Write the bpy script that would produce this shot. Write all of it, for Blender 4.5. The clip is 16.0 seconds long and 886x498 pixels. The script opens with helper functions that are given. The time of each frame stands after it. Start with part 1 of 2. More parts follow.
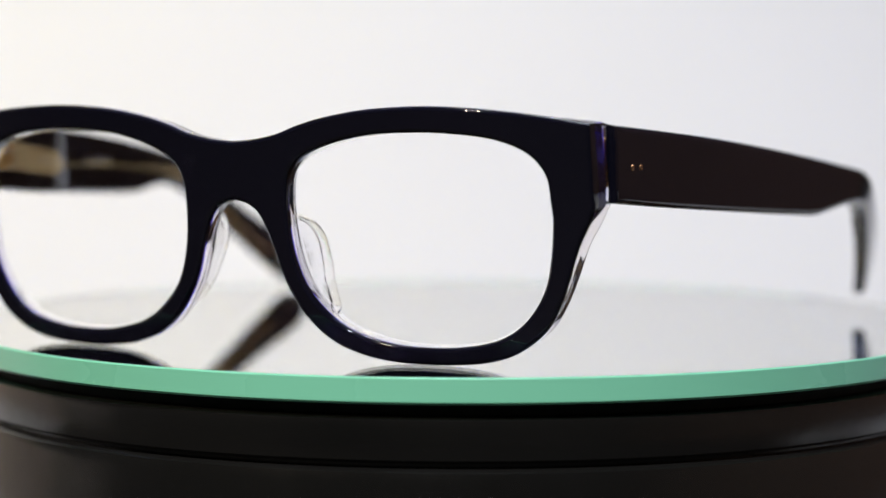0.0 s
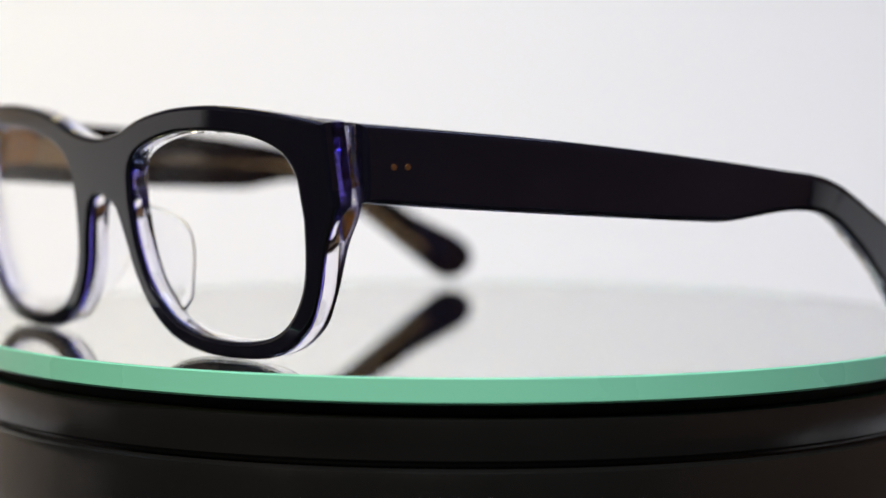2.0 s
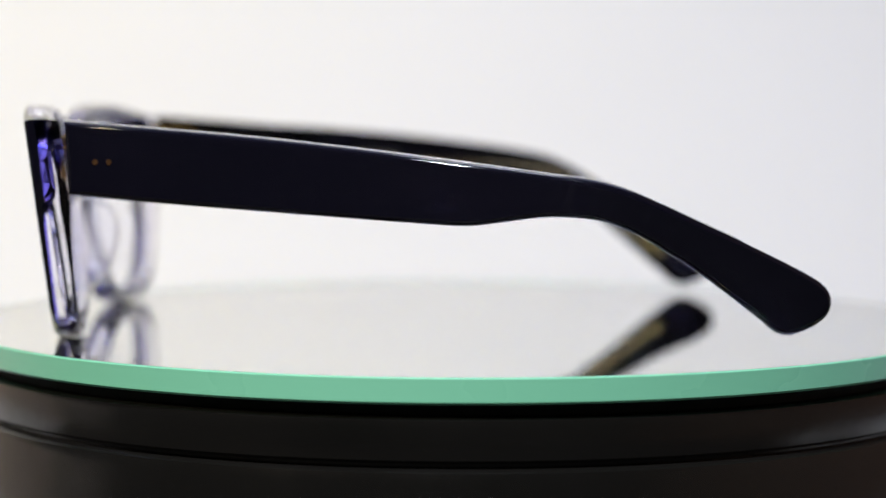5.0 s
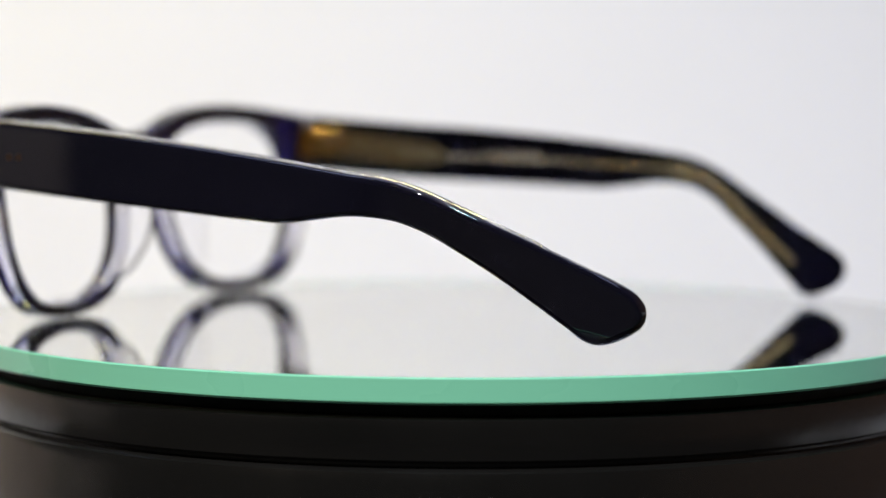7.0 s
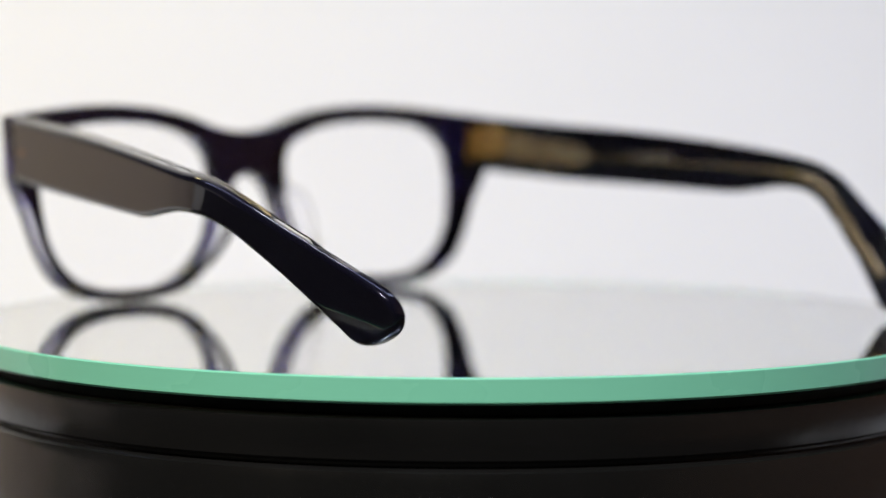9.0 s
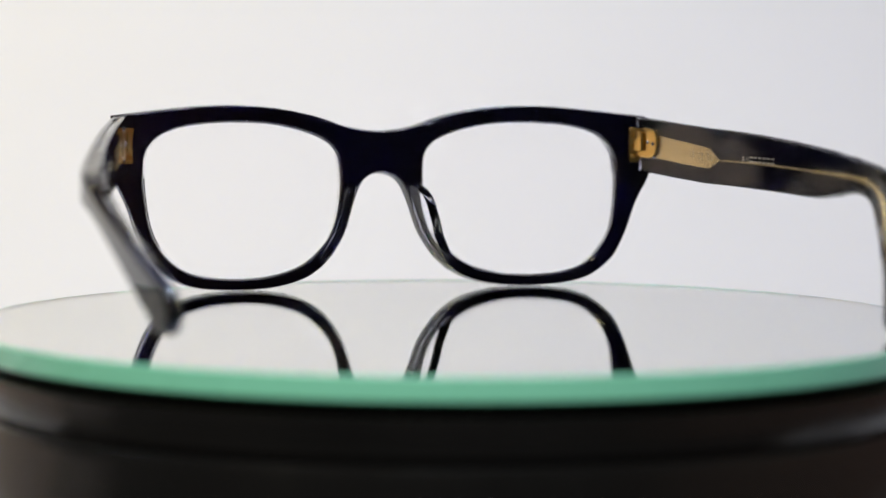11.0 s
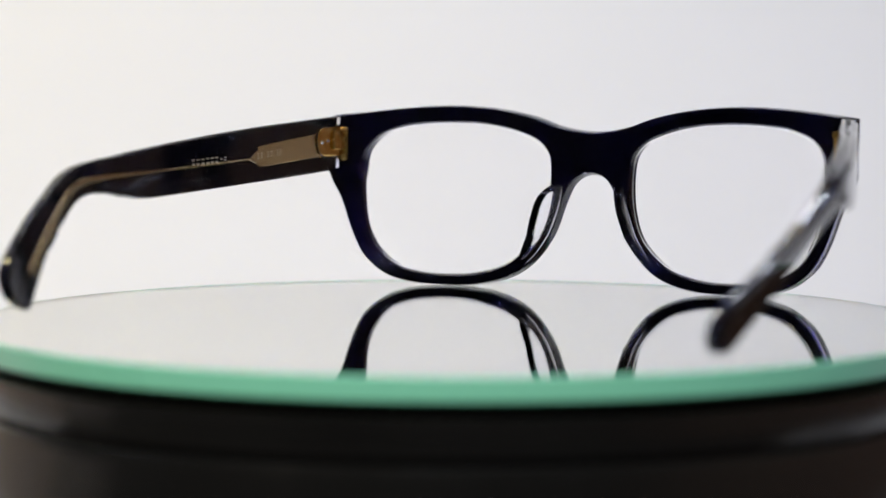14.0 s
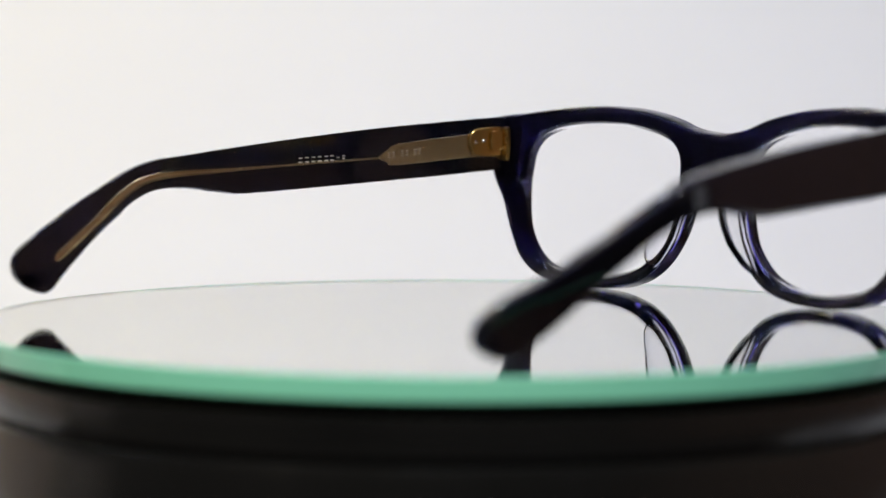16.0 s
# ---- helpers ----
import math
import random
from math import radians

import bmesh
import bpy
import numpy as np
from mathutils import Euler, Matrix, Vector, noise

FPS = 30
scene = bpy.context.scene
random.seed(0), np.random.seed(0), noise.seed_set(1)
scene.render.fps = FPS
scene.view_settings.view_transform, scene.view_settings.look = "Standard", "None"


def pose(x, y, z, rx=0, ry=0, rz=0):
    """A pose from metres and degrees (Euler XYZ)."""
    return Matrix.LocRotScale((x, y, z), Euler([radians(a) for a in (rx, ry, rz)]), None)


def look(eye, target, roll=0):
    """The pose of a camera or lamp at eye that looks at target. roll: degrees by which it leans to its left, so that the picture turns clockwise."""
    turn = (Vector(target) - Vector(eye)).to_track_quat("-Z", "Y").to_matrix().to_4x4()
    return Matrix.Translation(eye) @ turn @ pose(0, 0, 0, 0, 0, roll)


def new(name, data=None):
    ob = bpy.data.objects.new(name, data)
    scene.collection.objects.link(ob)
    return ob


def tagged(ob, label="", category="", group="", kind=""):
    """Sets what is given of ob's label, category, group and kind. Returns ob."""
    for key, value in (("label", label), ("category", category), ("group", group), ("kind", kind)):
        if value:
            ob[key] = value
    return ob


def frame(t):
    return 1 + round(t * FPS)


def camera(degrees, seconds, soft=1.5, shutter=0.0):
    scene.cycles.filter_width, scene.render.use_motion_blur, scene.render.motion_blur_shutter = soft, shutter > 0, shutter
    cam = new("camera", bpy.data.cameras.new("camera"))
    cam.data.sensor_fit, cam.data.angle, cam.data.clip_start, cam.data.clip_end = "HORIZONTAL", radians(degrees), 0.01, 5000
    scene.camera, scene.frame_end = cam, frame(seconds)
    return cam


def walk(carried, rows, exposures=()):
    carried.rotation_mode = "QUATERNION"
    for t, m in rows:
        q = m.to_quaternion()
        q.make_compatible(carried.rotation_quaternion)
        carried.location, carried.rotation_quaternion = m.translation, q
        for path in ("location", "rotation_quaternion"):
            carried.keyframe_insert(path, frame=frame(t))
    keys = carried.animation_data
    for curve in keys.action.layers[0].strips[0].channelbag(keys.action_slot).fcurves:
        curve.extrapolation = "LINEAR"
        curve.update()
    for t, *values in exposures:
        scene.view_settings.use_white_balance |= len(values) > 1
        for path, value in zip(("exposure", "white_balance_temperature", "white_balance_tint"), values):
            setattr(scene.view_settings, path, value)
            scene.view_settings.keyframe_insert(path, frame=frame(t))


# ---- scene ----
cam = camera(22.32, 16.0, soft=1.5)
EYE_A, AIM_A = (0.0, -0.46069, 0.04430), (-0.002883, 0.0, 0.01436)
EYE_B, AIM_B = (0.0, -0.46511, 0.04544), (-0.002537, 0.0, 0.01432)
walk(cam, [(0.0, look(EYE_A, AIM_A, 0.188)), (4.7, look(EYE_A, AIM_A, 0.188)), (9.2, look(EYE_A, AIM_A, 0.188)),
           (11.3, look(EYE_B, AIM_B, 0.188)), (13.6, look(EYE_B, AIM_B, 0.188)), (16.0, look(EYE_B, AIM_B, 0.188))],
     exposures=[(0.0, 0.0), (9.2, -0.02), (11.3, -0.14), (16.0, -0.10)])

# the lens focuses on the near rim of the disc, then pulls to its far side
focus = new("focus_point")
walk(focus, [(0.0, pose(0, -0.0820, 0.017)), (4.7, pose(0, -0.0820, 0.017)), (9.2, pose(0, -0.0820, 0.017)),
             (11.3, pose(0, 0.0640, 0.017)), (13.6, pose(0, 0.0640, 0.017)), (16.0, pose(0, 0.0640, 0.017))])
cam.data.dof.use_dof = True
cam.data.dof.focus_object, cam.data.dof.aperture_fstop = focus, 9.5

MM = 0.001

# ---------------------------------------------------------------- light
world = bpy.data.worlds.new("room_air")
world.use_nodes = True
world.node_tree.nodes["Background"].inputs[0].default_value = (0.55, 0.5, 0.45, 1)
world.node_tree.nodes["Background"].inputs[1].default_value = 0.02
scene.world = world


def area_lamp(name, eye, target, sx, sy, watts, color):
    data = bpy.data.lights.new(name, "AREA")
    data.shape, data.size, data.size_y = "RECTANGLE", sx, sy
    data.energy, data.color = watts, color
    ob = new(name, data)
    ob.matrix_world = look(eye, target)
    return ob


area_lamp("softbox_light", (-0.05, 0.25, 0.92), (-0.05, 0.76, 0.0), 1.25, 0.16, 3.3, (0.65, 0.75, 1.22))
area_lamp("warm_shop_light", (-0.46, 0.45, 0.72), (-0.42, 0.97, 0.12), 0.20, 0.20, 2.4, (1.0, 0.86, 0.44))
area_lamp("ceiling_spot_cool", (0.12, -0.67, 1.05), (0, 0, 0), 0.045, 0.045, 7.2, (0.82, 0.90, 1.0))
area_lamp("ceiling_spot_white", (-0.16, -0.67, 1.05), (0, 0, 0), 0.045, 0.045, 6.5, (0.88, 0.93, 1.0))
area_lamp("ceiling_spot_warm", (-0.56, -0.76, 0.95), (0, 0, 0), 0.045, 0.045, 6.2, (1.0, 0.82, 0.56))
area_lamp("ceiling_spot_back", (0.06, 0.42, 1.15), (0, 0, 0), 0.16, 0.12, 1.3, (0.90, 0.94, 1.0))


# ---------------------------------------------------------------- materials
def material(name):
    m = bpy.data.materials.new(name)
    m.use_nodes = True
    return m, m.node_tree, m.node_tree.nodes["Principled BSDF"]


def varied(tree, bsdf, a, b, scale, socket="Base Color", detail=4, stretch=(1, 1, 1)):
    """A noise between the colours or values a and b, in object space."""
    co = tree.nodes.new("ShaderNodeTexCoord")
    mp = tree.nodes.new("ShaderNodeMapping")
    mp.inputs["Scale"].default_value = stretch
    nz = tree.nodes.new("ShaderNodeTexNoise")
    nz.inputs["Scale"].default_value, nz.inputs["Detail"].default_value = scale, detail
    tree.links.new(co.outputs["Object"], mp.inputs[0])
    tree.links.new(mp.outputs[0], nz.inputs["Vector"])
    if isinstance(a, tuple):
        mix = tree.nodes.new("ShaderNodeMix")
        mix.data_type = "RGBA"
        mix.inputs[6].default_value, mix.inputs[7].default_value = (*a, 1), (*b, 1)
        tree.links.new(nz.outputs["Fac"], mix.inputs[0])
        tree.links.new(mix.outputs[2], bsdf.inputs[socket])
    else:
        mr = tree.nodes.new("ShaderNodeMapRange")
        mr.inputs["From Min"].default_value, mr.inputs["From Max"].default_value = 0.3, 0.7
        mr.inputs["To Min"].default_value, mr.inputs["To Max"].default_value = a, b
        tree.links.new(nz.outputs["Fac"], mr.inputs["Value"])
        tree.links.new(mr.outputs[0], bsdf.inputs[socket])
    return nz


def bumpy(tree, bsdf, scale, strength, distance):
    co = tree.nodes.new("ShaderNodeTexCoord")
    nz = tree.nodes.new("ShaderNodeTexNoise")
    nz.inputs["Scale"].default_value, nz.inputs["Detail"].default_value = scale, 3
    bp = tree.nodes.new("ShaderNodeBump")
    bp.inputs["Strength"].default_value, bp.inputs["Distance"].default_value = strength, distance
    tree.links.new(co.outputs["Object"], nz.inputs["Vector"])
    tree.links.new(nz.outputs["Fac"], bp.inputs["Height"])
    tree.links.new(bp.outputs[0], bsdf.inputs["Normal"])


def plain(name, a, b, scale, rough=(0.4, 0.5), metal=0.0, bump=None, stretch=(1, 1, 1)):
    m, tree, bsdf = material(name)
    varied(tree, bsdf, a, b, scale, stretch=stretch)
    varied(tree, bsdf, rough[0], rough[1], scale * 2.3, "Roughness", stretch=stretch)
    bsdf.inputs["Metallic"].default_value = metal
    if bump:
        bumpy(tree, bsdf, *bump)
    return m


NAVY = plain("navy_acetate", (0.0045, 0.0045, 0.0095), (0.0065, 0.006, 0.0135), 60, (0.012, 0.03), bump=(90, 0.012, 0.0004))
GOLD = plain("gold_metal", (0.82, 0.48, 0.12), (0.94, 0.62, 0.20), 500, (0.12, 0.26), 1.0, (900, 0.1, 0.0001))
CORE = plain("brass_core", (0.80, 0.59, 0.29), (0.90, 0.71, 0.39), 420, (0.18, 0.27), 1.0, (1400, 0.12, 0.0001))
STEEL = plain("polished_steel", (0.62, 0.61, 0.60), (0.72, 0.71, 0.70), 500, (0.15, 0.25), 1.0)
ENGRAVED = plain("engraved_fill", (0.66, 0.58, 0.44), (0.78, 0.70, 0.54), 900, (0.25, 0.35), 0.5)
RIVET = plain("aged_rivet", (0.34, 0.17, 0.08), (0.45, 0.24, 0.11), 900, (0.3, 0.45), 1.0)
GREEN = plain("green_glass_edge", (0.27, 0.80, 0.53), (0.31, 0.84, 0.58), 14, (0.22, 0.38), bump=(1500, 0.06, 0.0002))
MIRROR = plain("mirror_silver", (0.955, 0.965, 0.945), (0.97, 0.975, 0.955), 8, (0.004, 0.02), 1.0)
BLACK = plain("black_gloss_plastic", (0.005, 0.005, 0.0048), (0.010, 0.0095, 0.009), 25, (0.13, 0.24), bump=(320, 0.05, 0.0006))
RUBBER = plain("black_felt", (0.006, 0.006, 0.006), (0.010, 0.010, 0.010), 200, (0.8, 0.95))
PAPER = plain("white_backdrop_paper", (0.80, 0.80, 0.80), (0.83, 0.83, 0.83), 5, (0.85, 0.95), bump=(350, 0.05, 0.0005))
DARKWOOD = plain("dark_wood", (0.007, 0.0065, 0.006), (0.013, 0.012, 0.011), 9, (0.5, 0.65), stretch=(1, 8, 8))
BROWNCARD = plain("brown_helper_card", (0.46, 0.405, 0.355), (0.52, 0.46, 0.41), 6, (0.8, 0.9), bump=(300, 0.05, 0.0005))
TANCARD = plain("tan_card", (0.62, 0.52, 0.43), (0.68, 0.58, 0.49), 6, (0.8, 0.9), bump=(300, 0.05, 0.0005))
GREYWALL = plain("grey_wall_plaster", (0.15, 0.145, 0.14), (0.19, 0.185, 0.18), 3, (0.8, 0.9), bump=(60, 0.2, 0.003))
PLASTER = plain("brown_wall_plaster", (0.25, 0.15, 0.105), (0.32, 0.195, 0.14), 3, (0.8, 0.9), bump=(60, 0.2, 0.003))


def clear(name, color, rough, ior):
    m, tree, bsdf = material(name)
    bsdf.inputs["Base Color"].default_value = (*color, 1)
    bsdf.inputs["Roughness"].default_value = rough
    bsdf.inputs["IOR"].default_value = ior
    bsdf.inputs["Transmission Weight"].default_value = 1.0
    return m


CRYSTAL = clear("crystal_acetate", (0.89, 0.885, 0.998), 0.012, 1.38)
LENS = clear("coated_lens", (0.985, 0.985, 0.99), 0.0, 1.10)
LAMINATE = clear("violet_laminate", (0.24, 0.20, 0.97), 0.03, 1.38)
PLATE_GLASS = clear("float_glass", (0.99, 1.0, 0.985), 0.0, 1.22)
PADCLEAR = clear("crystal_pad", (0.95, 0.95, 0.985), 0.015, 1.24)
TEMPLECLEAR = clear("crystal_temple", (0.92, 0.93, 0.96), 0.05, 1.32)


# ---------------------------------------------------------------- mesh helpers
def mesh_object(name, bm, mat, parent=None, label="", smooth=32):
    bmesh.ops.recalc_face_normals(bm, faces=bm.faces)
    flag = bm.faces.layers.int.get("cap")
    for e in bm.edges:
        if flag and len(e.link_faces) == 2 and e.link_faces[0][flag] != e.link_faces[1][flag]:
            e.smooth = False
            continue
        e.smooth = not (len(e.link_faces) == 2 and e.calc_face_angle(0) > radians(smooth))
    for f in bm.faces:
        f.smooth = True
    me = bpy.data.meshes.new(name)
    bm.to_mesh(me)
    bm.free()
    me.materials.append(mat)
    ob = new(name, me)
    ob.parent = parent
    if label:
        ob["label"] = label
    return ob


part = mesh_object


def spline(points, per=6, closed=True, corners=()):
    """Catmull-Rom through the points; the corners keep their edge."""
    out, n = [], len(points)
    for i in range(n if closed else n - 1):
        p1, p2 = Vector(points[i]), Vector(points[(i + 1) % n])
        p0 = Vector(points[(i - 1) % n]) if (closed or i > 0) else p1
        p3 = Vector(points[(i + 2) % n]) if (closed or i + 2 < n) else p2
        if i in corners:
            p0 = p1 * 2 - p2
        if (i + 1) % n in corners:
            p3 = p2 * 2 - p1
        for k in range(per):
            t = k / per
            out.append(0.5 * ((2 * p1) + (p2 - p0) * t + (2 * p0 - 5 * p1 + 4 * p2 - p3) * t * t
                              + (3 * p1 - p0 - 3 * p2 + p3) * t ** 3))
    if not closed:
        out.append(Vector(points[-1]))
    return out


def inset(loop, d):
    """The loop moved inwards (to the left of its way) by d."""
    n, out = len(loop), []
    for i in range(n):
        a, b = loop[i] - loop[i - 1], loop[(i + 1) % n] - loop[i]
        t = a.normalized() + b.normalized()
        t = t.normalized() if t.length > 1e-9 else b.normalized()
        out.append(loop[i] + Vector((-t.y, t.x)) * d)
    return out


def area(loop):
    return sum(a.x * b.y - b.x * a.y for a, b in zip(loop, loop[1:] + loop[:1])) / 2


def slab(loops, profile, place, cut=2.5):
    """A plate with rounded edges: loops[0] is the outline, the others are holes. profile: (inset, depth) from one face to the
    other; place(u, v, depth) puts it into space."""
    loops = [l if (area(l) > 0) == (i == 0) else l[::-1] for i, l in enumerate(loops)]
    bm = bmesh.new()
    caps = {0: [], len(profile) - 1: []}
    for loop in loops:
        rings = []
        for k, (d, depth) in enumerate(profile):
            flat = inset(loop, d)
            rings.append([bm.verts.new(place(q.x, q.y, depth)) for q in flat])
            if k in caps:
                caps[k].append(flat)
        n = len(loop)
        for r0, r1 in zip(rings, rings[1:]):
            for i in range(n):
                bm.faces.new((r0[i], r0[(i + 1) % n], r1[(i + 1) % n], r1[i]))
    flag = bm.faces.layers.int.new("cap")
    for k, flats in caps.items():
        cap = bmesh.new()
        edges = []
        for flat in flats:
            vs = [cap.verts.new((q.x, q.y, 0)) for q in flat]
            edges += [cap.edges.new((vs[i - 1], vs[i])) for i in range(len(vs))]
        bmesh.ops.triangle_fill(cap, use_beauty=True, use_dissolve=False, edges=edges, normal=(0, 0, 1))
        us = [v.co.x for v in cap.verts]
        u = min(us) + cut
        while u < max(us):
            bmesh.ops.bisect_plane(cap, geom=cap.verts[:] + cap.edges[:] + cap.faces[:], plane_co=(u, 0, 0), plane_no=(1, 0, 0), dist=1e-5)
            u += cut
        index = {v: bm.verts.new(place(v.co.x, v.co.y, profile[k][1])) for v in cap.verts}
        for f in cap.faces:
            bm.faces.new([index[v] for v in f.verts])[flag] = 1
        cap.free()
    bmesh.ops.remove_doubles(bm, verts=bm.verts, dist=2e-6)
    return bm


def lathe(profile, steps=160):
    """Turns (radius, height) rows about the z axis, closed by the rows on the axis."""
    bm = bmesh.new()
    rings = []
    for r, z in profile:
        if r < 1e-6:
            rings.append([bm.verts.new((0, 0, z))])
        else:
            rings.append([bm.verts.new((r * math.cos(2 * math.pi * i / steps), r * math.sin(2 * math.pi * i / steps), z)) for i in range(steps)])
    for a, b in zip(rings, rings[1:]):
        for i in range(steps):
            j = (i + 1) % steps
            if len(a) == 1:
                bm.faces.new((a[0], b[j], b[i]))
            elif len(b) == 1:
                bm.faces.new((a[i], a[j], b[0]))
            else:
                bm.faces.new((a[i], a[j], b[j], b[i]))
    return bm


def block(bm, m, sx, sy, sz, bevel=0.0):
    """A bevelled box added to bm at the pose m."""
    made = bmesh.ops.create_cube(bm, size=1.0)
    vs = made["verts"]
    bmesh.ops.scale(bm, vec=(sx, sy, sz), verts=vs)
    if bevel:
        es = list({e for v in vs for e in v.link_edges})
        res = bmesh.ops.bevel(bm, geom=es, offset=bevel, segments=2, profile=0.5, affect="EDGES")
        vs = list({v for v in vs if v.is_valid} | {v for f in res["faces"] for v in f.verts})
    bmesh.ops.transform(bm, matrix=m, verts=vs)


# ---------------------------------------------------------------- the setting
def backdrop():
    """A sheet of white paper that sweeps up behind the turntable."""
    bm = bmesh.new()
    rows = [(0.03, -0.075), (0.3, -0.075), (0.62, -0.075)]
    rows += [(0.62 + 0.35 * math.sin(a), 0.275 - 0.35 * math.cos(a)) for a in [i * math.pi / 24 for i in range(1, 13)]]
    rows += [(0.97, 0.7), (0.97, 1.3)]
    under = [(y + 0.003 * (y > 0.6), z - 0.003) for y, z in rows]
    xs = [-1.3 + 0.05 * i for i in range(37)]
    for line in (rows, under):
        grid = [[bm.verts.new((x, y, z)) for x in xs] for y, z in line]
        for a, b in zip(grid, grid[1:]):
            for i in range(len(xs) - 1):
                bm.faces.new((a[i], a[i + 1], b[i + 1], b[i]))
    bm2 = bmesh.new()
    block(bm2, Matrix.Translation((0, -0.15, -0.095)), 2.8, 2.3, 0.03, 0.003)
    tagged(mesh_object("tabletop", bm2, DARKWOOD), "dark stained wooden table under the paper", "table", kind="structure")
    tagged(mesh_object("backdrop", bm, PAPER), "seamless white paper sweep behind the turntable", "backdrop", kind="structure")


def reflection_cards():
    """Two pale unseen cards on the table beside the turntable, added for the acetate's reflections."""
    bm = bmesh.new()
    block(bm, Matrix.Translation((-0.95, 0.50, 0.03)), 0.012, 0.9, 0.21, 0.002)
    tagged(mesh_object("tan_helper_card", bm, TANCARD), "unseen pale tan card added for reflections in the acetate", "reflector")
    bm = bmesh.new()
    block(bm, Matrix.Translation((-0.95, -0.08, 0.03)), 0.012, 0.22, 0.21, 0.002)
    tagged(mesh_object("brown_helper_card", bm, BROWNCARD), "unseen pale brown card added for reflections in the acetate", "reflector")


def reflection_sheet():
    """A sheet of the same white paper, flat on the table, added unseen for reflections."""
    bm = bmesh.new()
    block(bm, Matrix.Translation((0.80, 0.24, -0.0785)), 0.56, 0.88, 0.003, 0.001)
    tagged(mesh_object("reflection_sheet", bm, PAPER), "unseen white paper sheet added flat on the dark table for reflections", "paper")


def room():
    for name, size, at in (("wall_north", (4.2, 0.1, 2.7), (0, 2.05, 1.27)), ("wall_south", (4.2, 0.1, 2.7), (0, -2.05, 1.27)),
                           ("wall_east", (0.1, 4.0, 2.7), (1.35, 0, 1.27)), ("wall_west", (0.1, 4.0, 2.7), (-2.05, 0, 1.27)),
                           ("ceiling", (4.2, 4.2, 0.1), (0, 0, 2.67)), ("floor", (4.2, 4.2, 0.1), (0, 0, -0.135))):
        bm = bmesh.new()
        block(bm, Matrix.Translation(at), *size)
        tagged(mesh_object(name, bm, PLASTER if name == "wall_east" else GREYWALL), "plain plaster closing the room", kind="structure")


# ---------------------------------------------------------------- the turntable
DISC_R, DISC_T = 0.0998, 0.0045


def turntable():
    disc = new("mirror_disc")
    tagged(disc, "round mirror glass disc with a bright green polished edge", "turntable disc")
    wall = DISC_R - 0.0004
    bm = lathe([(0, -0.0023), (wall, -0.0023), (wall, -0.00002), (DISC_R - 0.0002, -0.00002), (DISC_R, -0.00025), (DISC_R, -DISC_T + 0.0004),
                (DISC_R - 0.0004, -DISC_T), (0, -DISC_T)], 240)
    bmesh.ops.remove_doubles(bm, verts=bm.verts, dist=1e-6)
    part("glass_edge", bm, GREEN, disc, "bright green polished glass edge and backing", 20)
    bm = lathe([(0, 0), (wall - 0.0001, 0), (wall - 0.0001, -0.0021), (0, -0.0021)], 240)
    part("glass_plate", bm, PLATE_GLASS, disc, "clear float glass over the silvering", 20)
    bm = lathe([(0, -0.0017), (wall - 0.0003, -0.0017), (wall - 0.0003, -0.0019), (0, -0.0019)], 240)
    part("mirror_face", bm, MIRROR, disc, "silvered mirror surface under the glass", 8)
    base = new("turntable_base")
    tagged(base, "black glossy plastic motorised turntable base with a seam", "turntable")
    bm = lathe([(0, -DISC_T), (0.0962, -DISC_T), (0.0966, -0.0066), (0, -0.0066)], 200)
    part("platter_pad", bm, RUBBER, base, "matt black pad under the glass")
    bm = lathe([(0, -0.0066), (0.0974, -0.0066), (0.0984, -0.0072), (0.0988, -0.0086), (0.0988, -0.0138), (0.0984, -0.0143), (0, -0.0143)], 200)
    part("platter", bm, BLACK, base)
    bm = lathe([(0, -0.0143), (0.0972, -0.0143), (0.0972, -0.0152), (0.0984, -0.0152), (0.0992, -0.0158), (0.0998, -0.0175), (0.1015, -0.030),
                (0.1045, -0.055), (0.106, -0.068), (0.104, -0.072), (0, -0.0748)], 200)
    part("housing", bm, BLACK, base)
    return disc


# ---------------------------------------------------------------- the eyeglasses
OUTER = [(0, 37.6), (4.5, 38.0), (9, 38.95), (13, 40.4), (17.6, 41.7), (24, 42.9), (30, 43.5), (37, 43.75), (44, 43.5), (51, 42.9), (57, 42.2),
         (64.9, 41.1), (65.1, 27.4), (63.4, 24.0), (61.5, 20.0), (59.3, 13.4), (57.0, 8.4), (54.6, 5.4), (51, 2.7), (47.3, 1.2), (42.3, 0.3),
         (35, 0.0), (28, 0.3), (22, 1.5), (17, 3.7), (12.6, 7.6), (9.0, 13.4), (7.1, 19.2), (5.0, 24.4), (2.7, 26.6)]
HOLE = [(10.4, 28.4), (11.1, 32), (13.4, 34.7), (17.3, 36.6), (22.1, 38), (28.1, 39), (36.9, 39.3), (44.8, 38.8), (49.9, 37.8), (54.1, 35.9),
        (56.8, 32.7), (57.5, 28.6), (57.3, 22.5), (56.3, 15.6), (54.4, 11), (51.5, 7.3), (47.6, 4.8), (41.9, 3.4), (35, 3), (28.1, 3.5),
        (21.1, 5.5), (16.6, 8.6), (13.1, 12.8), (11.2, 18), (10.4, 23.5)]


FRONT_X = 0.3    # the front sits a little off the middle of the temples


def front_face(x, z):
    """How far back the face of the rims lies, in mm: bowed in plan, leaning back towards the cheeks."""
    return -4.8 + x * x / 670.0 + (33.0 - z) * 0.13


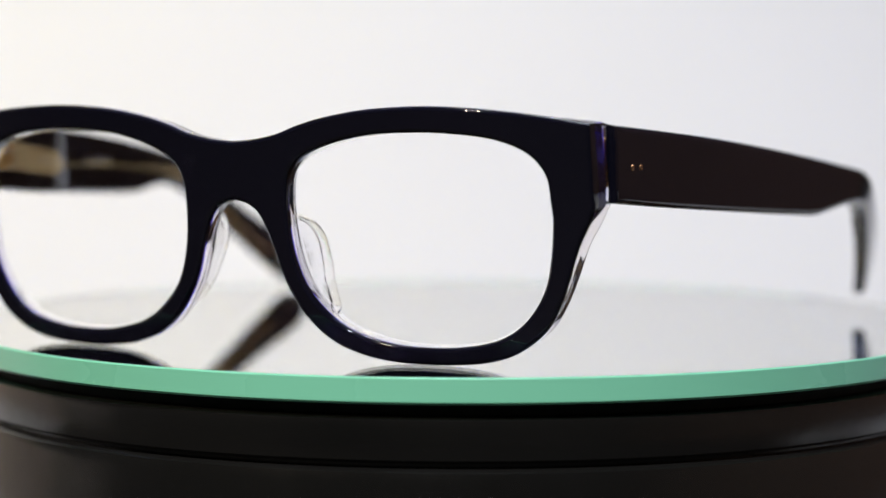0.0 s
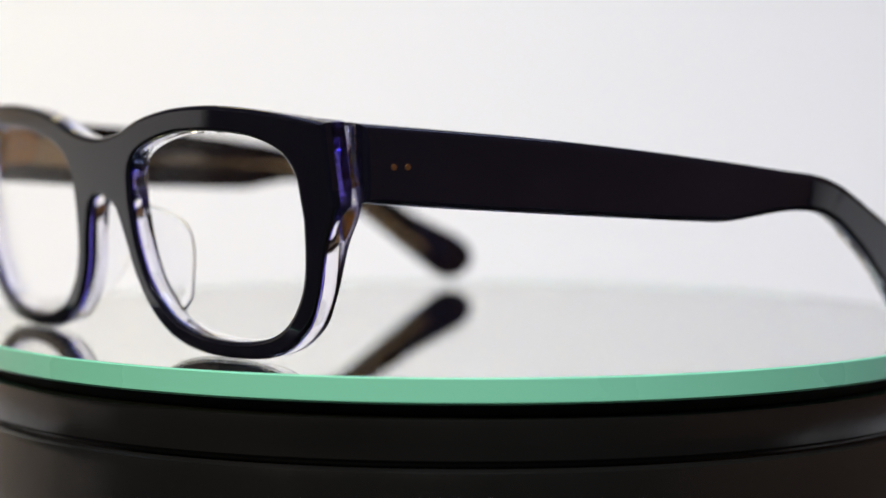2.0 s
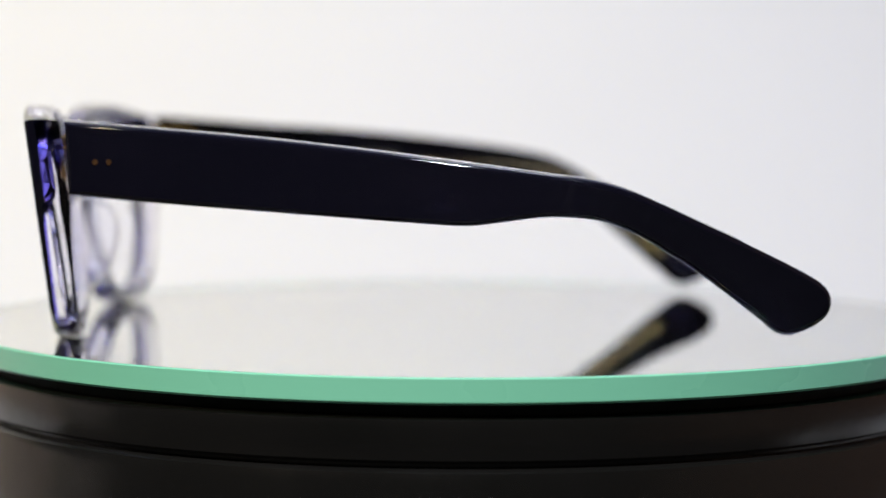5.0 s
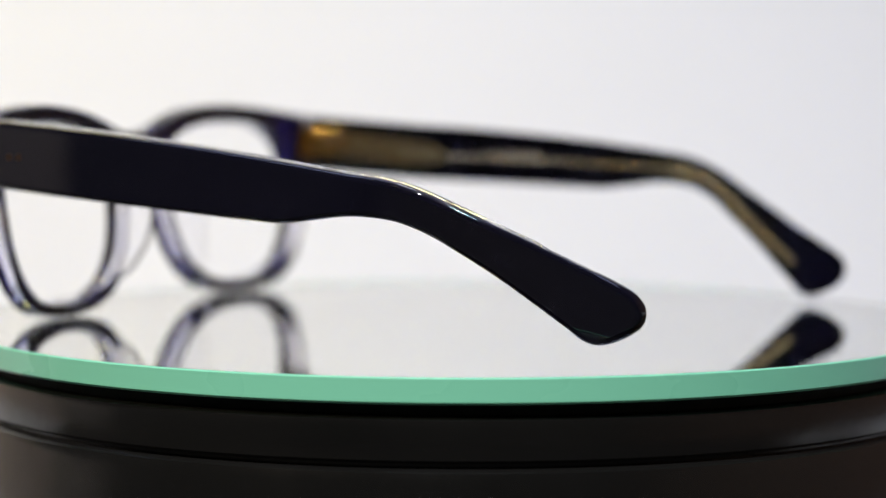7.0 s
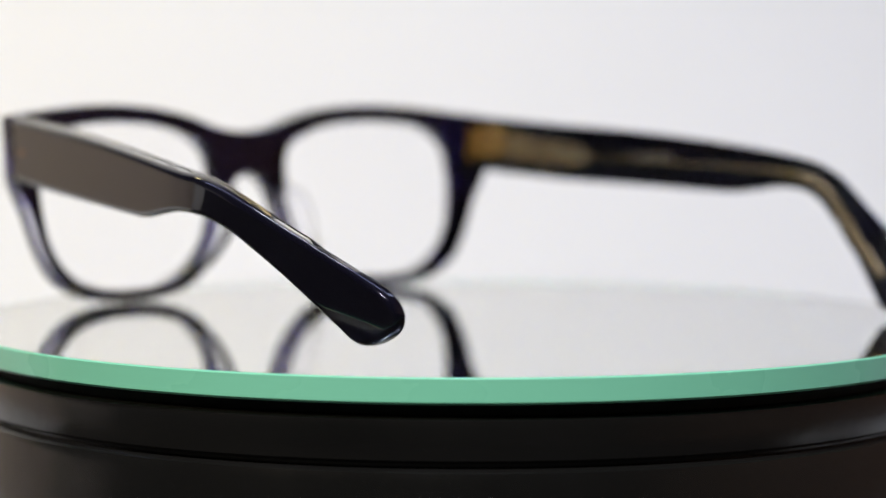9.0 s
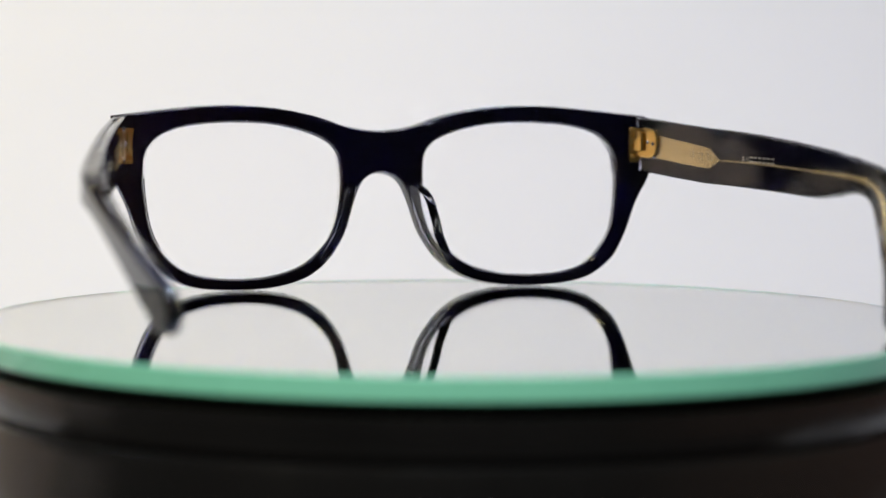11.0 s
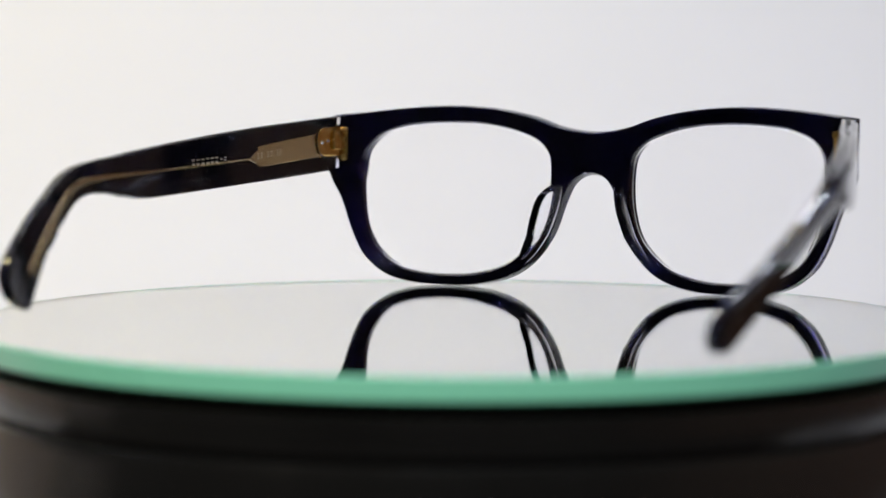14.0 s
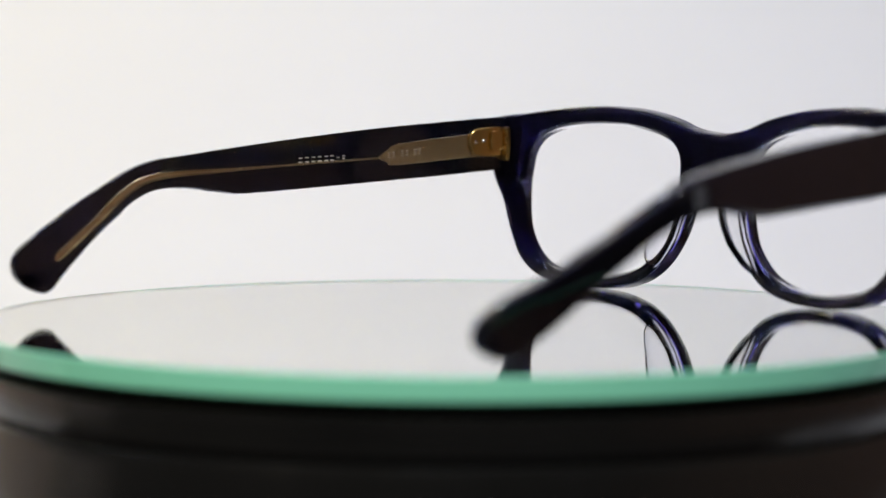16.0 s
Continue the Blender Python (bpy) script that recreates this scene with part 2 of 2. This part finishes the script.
def rim_place(x, z, d):
    end = min(max((abs(x) - 57.0) / 8.0, 0.0), 1.0)
    grow = 1.0 + 0.24 * end * end * (3 - 2 * end)
    out = min(max((abs(x) - 42.0) / 14.0, 0.0), 1.0) * min(max((30.0 - z) / 5.0, 0.3), 1.0)
    x += math.copysign(0.24 * (d - 2.4) * out + 0.14 * d * end, x)
    return Vector((x + FRONT_X, front_face(x, z) + d * grow, z + 0.06 * d * min(z / 20.0, 1.0))) * MM


def face_place(x, z, d):
    """As rim_place, but the dark sheet runs deeper at the end pieces."""
    end = min(max((abs(x) - 58.0) / 5.0, 0.0), 1.0) * min(max((z - 22.0) / 5.0, 0.0), 1.0)
    return rim_place(x, z, d * (1.0 + 0.5 * end))


def laminate_place(x, z, d):
    """The violet sheet between the layers, thicker in the end pieces."""
    end = min(max((abs(x) - 58.0) / 5.0, 0.0), 1.0) * min(max((z - 24.0) / 4.0, 0.0), 1.0)
    return rim_place(x, z, d * (1.0 + 0.5 * end) + (d - 0.8) * 2.6 * end)


def outlines():
    half = spline(OUTER + [(0, 27.35)], 5, closed=False, corners=(11, 12))
    full = half + [Vector((-q.x, q.y)) for q in half[-2:0:-1]]
    right = spline(HOLE, 5)
    return full, right, [Vector((-q.x, q.y)) for q in right]


def rounded(a, b, r, off=0.0):
    """A profile from depth a to b with edges rounded by r."""
    ang = (0.0, 0.35, 0.75, 1.15, math.pi / 2)
    head = [(off + r * (1 - math.sin(t)), a + r * (1 - math.cos(t))) for t in ang]
    tail = [(off + r * (1 - math.cos(t)), b - r * (1 - math.sin(t))) for t in ang]
    return head + tail


def nose_pad(parent, s):
    """A clear pad of acetate on the nose side of a rim: lobed, thin, flaring back."""
    lobe = spline([(1.5, 25.0), (5.0, 24.7), (7.8, 23.2), (9.2, 20.6), (9.1, 17.2), (8.0, 13.4), (6.6, 10.4), (5.0, 8.0), (1.5, 6.6), (0.6, 16.0)], 4)

    def place(y, z, d):
        x = float(np.interp(z, (6, 8, 13, 18.7, 24, 27), (15.2, 13.6, 10.3, 8.3, 7.1, 6.8))) + 0.24 * (y - 4.0) + d
        return Vector((s * x + FRONT_X, y + 0.6 - 0.09 * (z - 16), z)) * MM

    return part("nose_pad", slab([lobe], rounded(0.0, 2.3, 0.9), place), PADCLEAR, parent, "clear acetate nose pad")


TEMPLE = [(7.7, 40.8), (25, 39.5), (42, 38.1), (62, 36.0), (80, 33.8), (92, 32.2), (100, 31.2), (106, 29.6), (112, 27.1), (119, 23.9), (130, 18.9),
          (138.6, 14.6), (142, 12.2), (143.1, 9.6), (142.2, 7.0), (139.4, 5.0), (135.8, 3.8), (132.9, 4.5), (129.4, 7.3), (119.6, 14.6),
          (110, 20.6), (104, 23.4), (99, 24.5), (92.5, 24.7), (85, 23.8), (79, 23.1), (71, 23.4), (52, 24.6), (25, 26.4), (8.3, 27.7)]
WIRE = [(41, 31.0), (60, 29.9), (80, 28.7), (95, 27.9), (103, 26.7), (109, 24.2), (116, 19.8), (124, 14.8), (131, 10.6)]


BOW = spline([(0, 65.0), (40, 72.5), (84, 80.0), (97, 81.6), (106, 81.9), (116, 81.6), (130, 80.6), (146, 78.6)], 8, closed=False)
BOW_Y, BOW_X = [q.x for q in BOW], [q.y for q in BOW]


def temple_out(y):
    """The outer face of a temple, in mm from the middle plane: spreading, then turning in towards the tip."""
    return float(np.interp(y, BOW_Y, BOW_X))


def temple(parent, s, drop, wide, twist, pull, narrow):
    def place(y, z, d):
        tip = min(max((y - 88.0) / 46.0, 0.0), 1.0)
        tip = tip * tip * (3 - 2 * tip)
        mid = max(0.0, 1.0 - ((y - 84.0) / 48.0) ** 2)
        lean = min(max((y - 93.0) / 18.0, 0.0), 1.0)
        x = temple_out(y) - d * (1.0 - 0.34 * tip) + wide * mid - twist * (27.0 - z) * lean * lean * (3 - 2 * lean) - pull * max(0.0, y - 97.0) - narrow * max(0.0, 1.0 - max(y - 8.0, 0.0) / 36.0)
        return Vector((s * x, y - (0.1 + drop * 1.35) * tip, z - drop * tip + 0.4 * drop * mid + 0.1 * d * (z > 20))) * MM

    def outer_place(y, z, d):
        end = min(max((y - 127.0) / 10.0, 0.0), 1.0)
        return place(y, z, d * (1.0 + 0.8 * end * min(d, 1.0)))

    outline = spline(TEMPLE, 5, corners=(0, len(TEMPLE) - 1))
    side = part("temple", slab([outline], rounded(0.0, 2.6, 1.1)[:5] + [(0.0, 2.0)], outer_place), NAVY, parent, "glossy navy-black acetate temple arm")
    part("inner_layer", slab([outline], [(0.03, 1.9)] + rounded(1.9, 4.0, 0.6, 0.03)[5:], place), TEMPLECLEAR, side, "clear acetate inner layer")
    # metal core, seen through the clear layer
    bm = bmesh.new()
    path = spline(WIRE, 6, closed=False)
    rings = []
    for i, q in enumerate(path):
        a, b = path[max(i - 1, 0)], path[min(i + 1, len(path) - 1)]
        t = (b - a).normalized()
        n = Vector((-t.y, t.x))
        k = min(max((q.x - 70.0) / 40.0, 0.0), 1.0)
        w, h = 0.34 + 0.62 * k, 0.30
        if i == len(path) - 1:
            w *= 0.4
        rings.append([bm.verts.new(place(*(q + n * w * math.cos(c)), 2.55 + h * math.sin(c))) for c in [j * math.pi / 5 for j in range(10)]])
    for r0, r1 in zip(rings, rings[1:]):
        for j in range(10):
            bm.faces.new((r0[j], r0[(j + 1) % 10], r1[(j + 1) % 10], r1[j]))
    bm.faces.new(rings[0]), bm.faces.new(rings[-1][::-1])
    part("wire_core", bm, CORE, side, "flat brass wire core")
    plate = spline([(13.0, 37.0), (36.4, 34.3), (39.4, 33.1), (42.7, 30.9), (39.6, 29.6), (36.8, 29.1), (13.0, 31.2)], 3, corners=(0, 3, 6))
    part("core_plate", slab([plate], rounded(2.5, 3.2, 0.2), place, 4.0), CORE, side, "engraved brass core plate")
    # engraved marks: plain bars
    bm = bmesh.new()
    for y, w in ((39.4, 0.8), (38.1, 0.8), (35.8, 0.9), (34.5, 0.8), (32.2, 0.9), (31.0, 0.5)):
        for dz in (-0.55, 0.0, 0.55):
            block(bm, Matrix.Translation(place(y, 31.9 - (y - 36) * 0.10 + dz, 3.22)), 0.08 * MM, w * (0.55 if dz == 0 else 1.0) * MM, 0.22 * MM)
    part("size_marks", bm, ENGRAVED, side, "engraved size marks")
    bm = bmesh.new()
    for i, y in enumerate((63.6, 61.9, 60.2, 58.5, 56.8, 55.3, 53.7, 52.2)):
        mid, tall = 30.9 + (57 - y) * 0.055, 0.5 if i < 6 else 0.3
        for dz in ((0.0,) if i == 6 else (-tall, tall)):
            block(bm, Matrix.Translation(place(y, mid + dz, 3.98)), 0.1 * MM, (1.0 if i < 6 else 0.7) * MM, 0.24 * MM)
    part("name_marks", bm, ENGRAVED, side, "stamped gilt marks")
    # hinge: leaf on the temple, leaf on the front, knuckles between
    leaf = spline([(8.8, 38.3), (13.6, 38.0), (15.9, 37.6), (17.3, 36.3), (17.6, 34.4), (17.2, 32.5), (15.8, 31.2), (13.6, 30.8), (8.8, 30.9)], 3, corners=(0, 8))
    hinge = part("hinge", slab([leaf], rounded(3.0, 4.3, 0.4), place, 4.0), GOLD, side, "gold riveted barrel hinge")
    step = spline([(8.8, 37.2), (11.6, 37.0), (12.2, 36.4), (12.2, 33.0), (11.6, 32.4), (8.8, 32.4)], 2, corners=(0, 5))
    part("hinge_step", slab([step], rounded(4.2, 5.1, 0.3), place, 4.0), GOLD, side)
    pocket = [q + (q - Vector((13.0, 34.6))).normalized() * 0.55 for q in leaf]
    part("hinge_pocket", slab([pocket, leaf], rounded(3.6, 4.25, 0.25), place, 4.0), PADCLEAR, side, "clear lip of acetate round the hinge")
    for k in range(7):
        bm = bmesh.new()
        bmesh.ops.create_cone(bm, cap_ends=True, segments=16, radius1=0.82 * MM, radius2=0.82 * MM, depth=0.95 * MM,
                              matrix=Matrix.Translation(Vector((s * 63.4 + 0.5, 8.3, 31.0 + k * 1.16)) * MM))
        bmesh.ops.bevel(bm, geom=[e for e in bm.edges if len({round(v.co.z, 6) for v in e.verts}) == 1], offset=0.16 * MM, segments=2, affect="EDGES")
        part("hinge_knuckle", bm, GOLD, side)
    bm = bmesh.new()
    for k, (tall, wide_by) in enumerate(((1.9, 2.6), (1.5, 1.9), (1.9, 2.4), (1.9, 2.8))):
        z = 31.1 + (0.0, 2.1, 4.2, 6.5)[k]
        block(bm, Matrix.Translation(Vector((0.5 + s * (63.1 - wide_by / 2), 7.7, z)) * MM) @ pose(0, 0, 0, 0, 0, s * 11), wide_by * MM, 1.6 * MM, tall * MM, 0.45 * MM)
    block(bm, Matrix.Translation(Vector((0.5 + s * 61.7, 7.2, 34.4)) * MM) @ pose(0, 0, 0, 0, 0, s * 11), 2.4 * MM, 1.2 * MM, 7.6 * MM, 0.4 * MM)
    part("hinge_leaf", bm, GOLD, side, "gold hinge leaf set in the front")
    for y, z in ((13.7, 34.7), (15.9, 34.3)):
        bm = bmesh.new()
        bmesh.ops.create_uvsphere(bm, u_segments=12, v_segments=8, radius=0.5 * MM, matrix=Matrix.Translation(place(y, z, 4.2)))
        part("hinge_pin", bm, STEEL, side, "small steel hinge pin")
    for y in (13.4, 15.9):
        bm = bmesh.new()
        bmesh.ops.create_cone(bm, cap_ends=True, segments=14, radius1=0.62 * MM, radius2=0.5 * MM, depth=0.3 * MM,
                              matrix=Matrix.Translation(place(y, 33.7, 0.05)) @ pose(0, 0, 0, 0, s * 90, 0))
        part("rivet", bm, RIVET, side, "tiny bronze rivet head")
    return side


def eyeglasses():
    glasses = new("eyeglasses")
    tagged(glasses, "navy-black acetate eyeglasses with clear back layer, open on the mirror disc", "eyeglasses")
    loops = outlines()
    rims = part("front_frame", slab(list(loops), rounded(0.0, 1.8, 0.75)[:5] + [(0.0, 0.95)], face_place), NAVY, glasses, "glossy navy-black front rims")
    part("back_layer", slab(list(loops), [(0.03, 1.25), (0.12, 2.4), (0.28, 3.8), (0.42, 4.5), (0.62, 4.88), (0.9, 5.1), (1.3, 5.2)], rim_place), CRYSTAL, rims, "clear bluish acetate back layer")
    part("laminate", slab(list(loops), [(0.015, 0.8), (0.015, 1.3)], laminate_place), LAMINATE, rims, "thin violet-blue laminate between the layers")
    for s, hole in ((1, loops[1]), (-1, loops[2])):
        ccw = hole if area(hole) > 0 else hole[::-1]
        part("lens", slab([ccw], [(0.35, 2.4), (-0.1, 2.9), (-0.1, 3.3), (0.35, 3.8)], rim_place), LENS, glasses, "clear coated lens")
    for s in (1, -1):
        nose_pad(rims, s)
    temple(glasses, 1, 0.0, 0.0, 0.20, 0.09, 0.0)
    temple(glasses, -1, 2.4, 1.6, 0.38, 0.0, 0.9)
    return glasses


backdrop()
reflection_cards()
reflection_sheet()
room()
disc = turntable()
glasses = eyeglasses()


def motions():
    rows = [(i * 0.1, -26.5465 - 12.5851 * i * 0.1) for i in range(161)]
    walk(glasses, [(t, pose(0, 0, 0, 0, 0, a) @ pose(-0.0027, -0.0778, 0)) for t, a in rows])
    walk(disc, [(t, pose(0, 0, 0, 0, 0, a)) for t, a in rows])


motions()
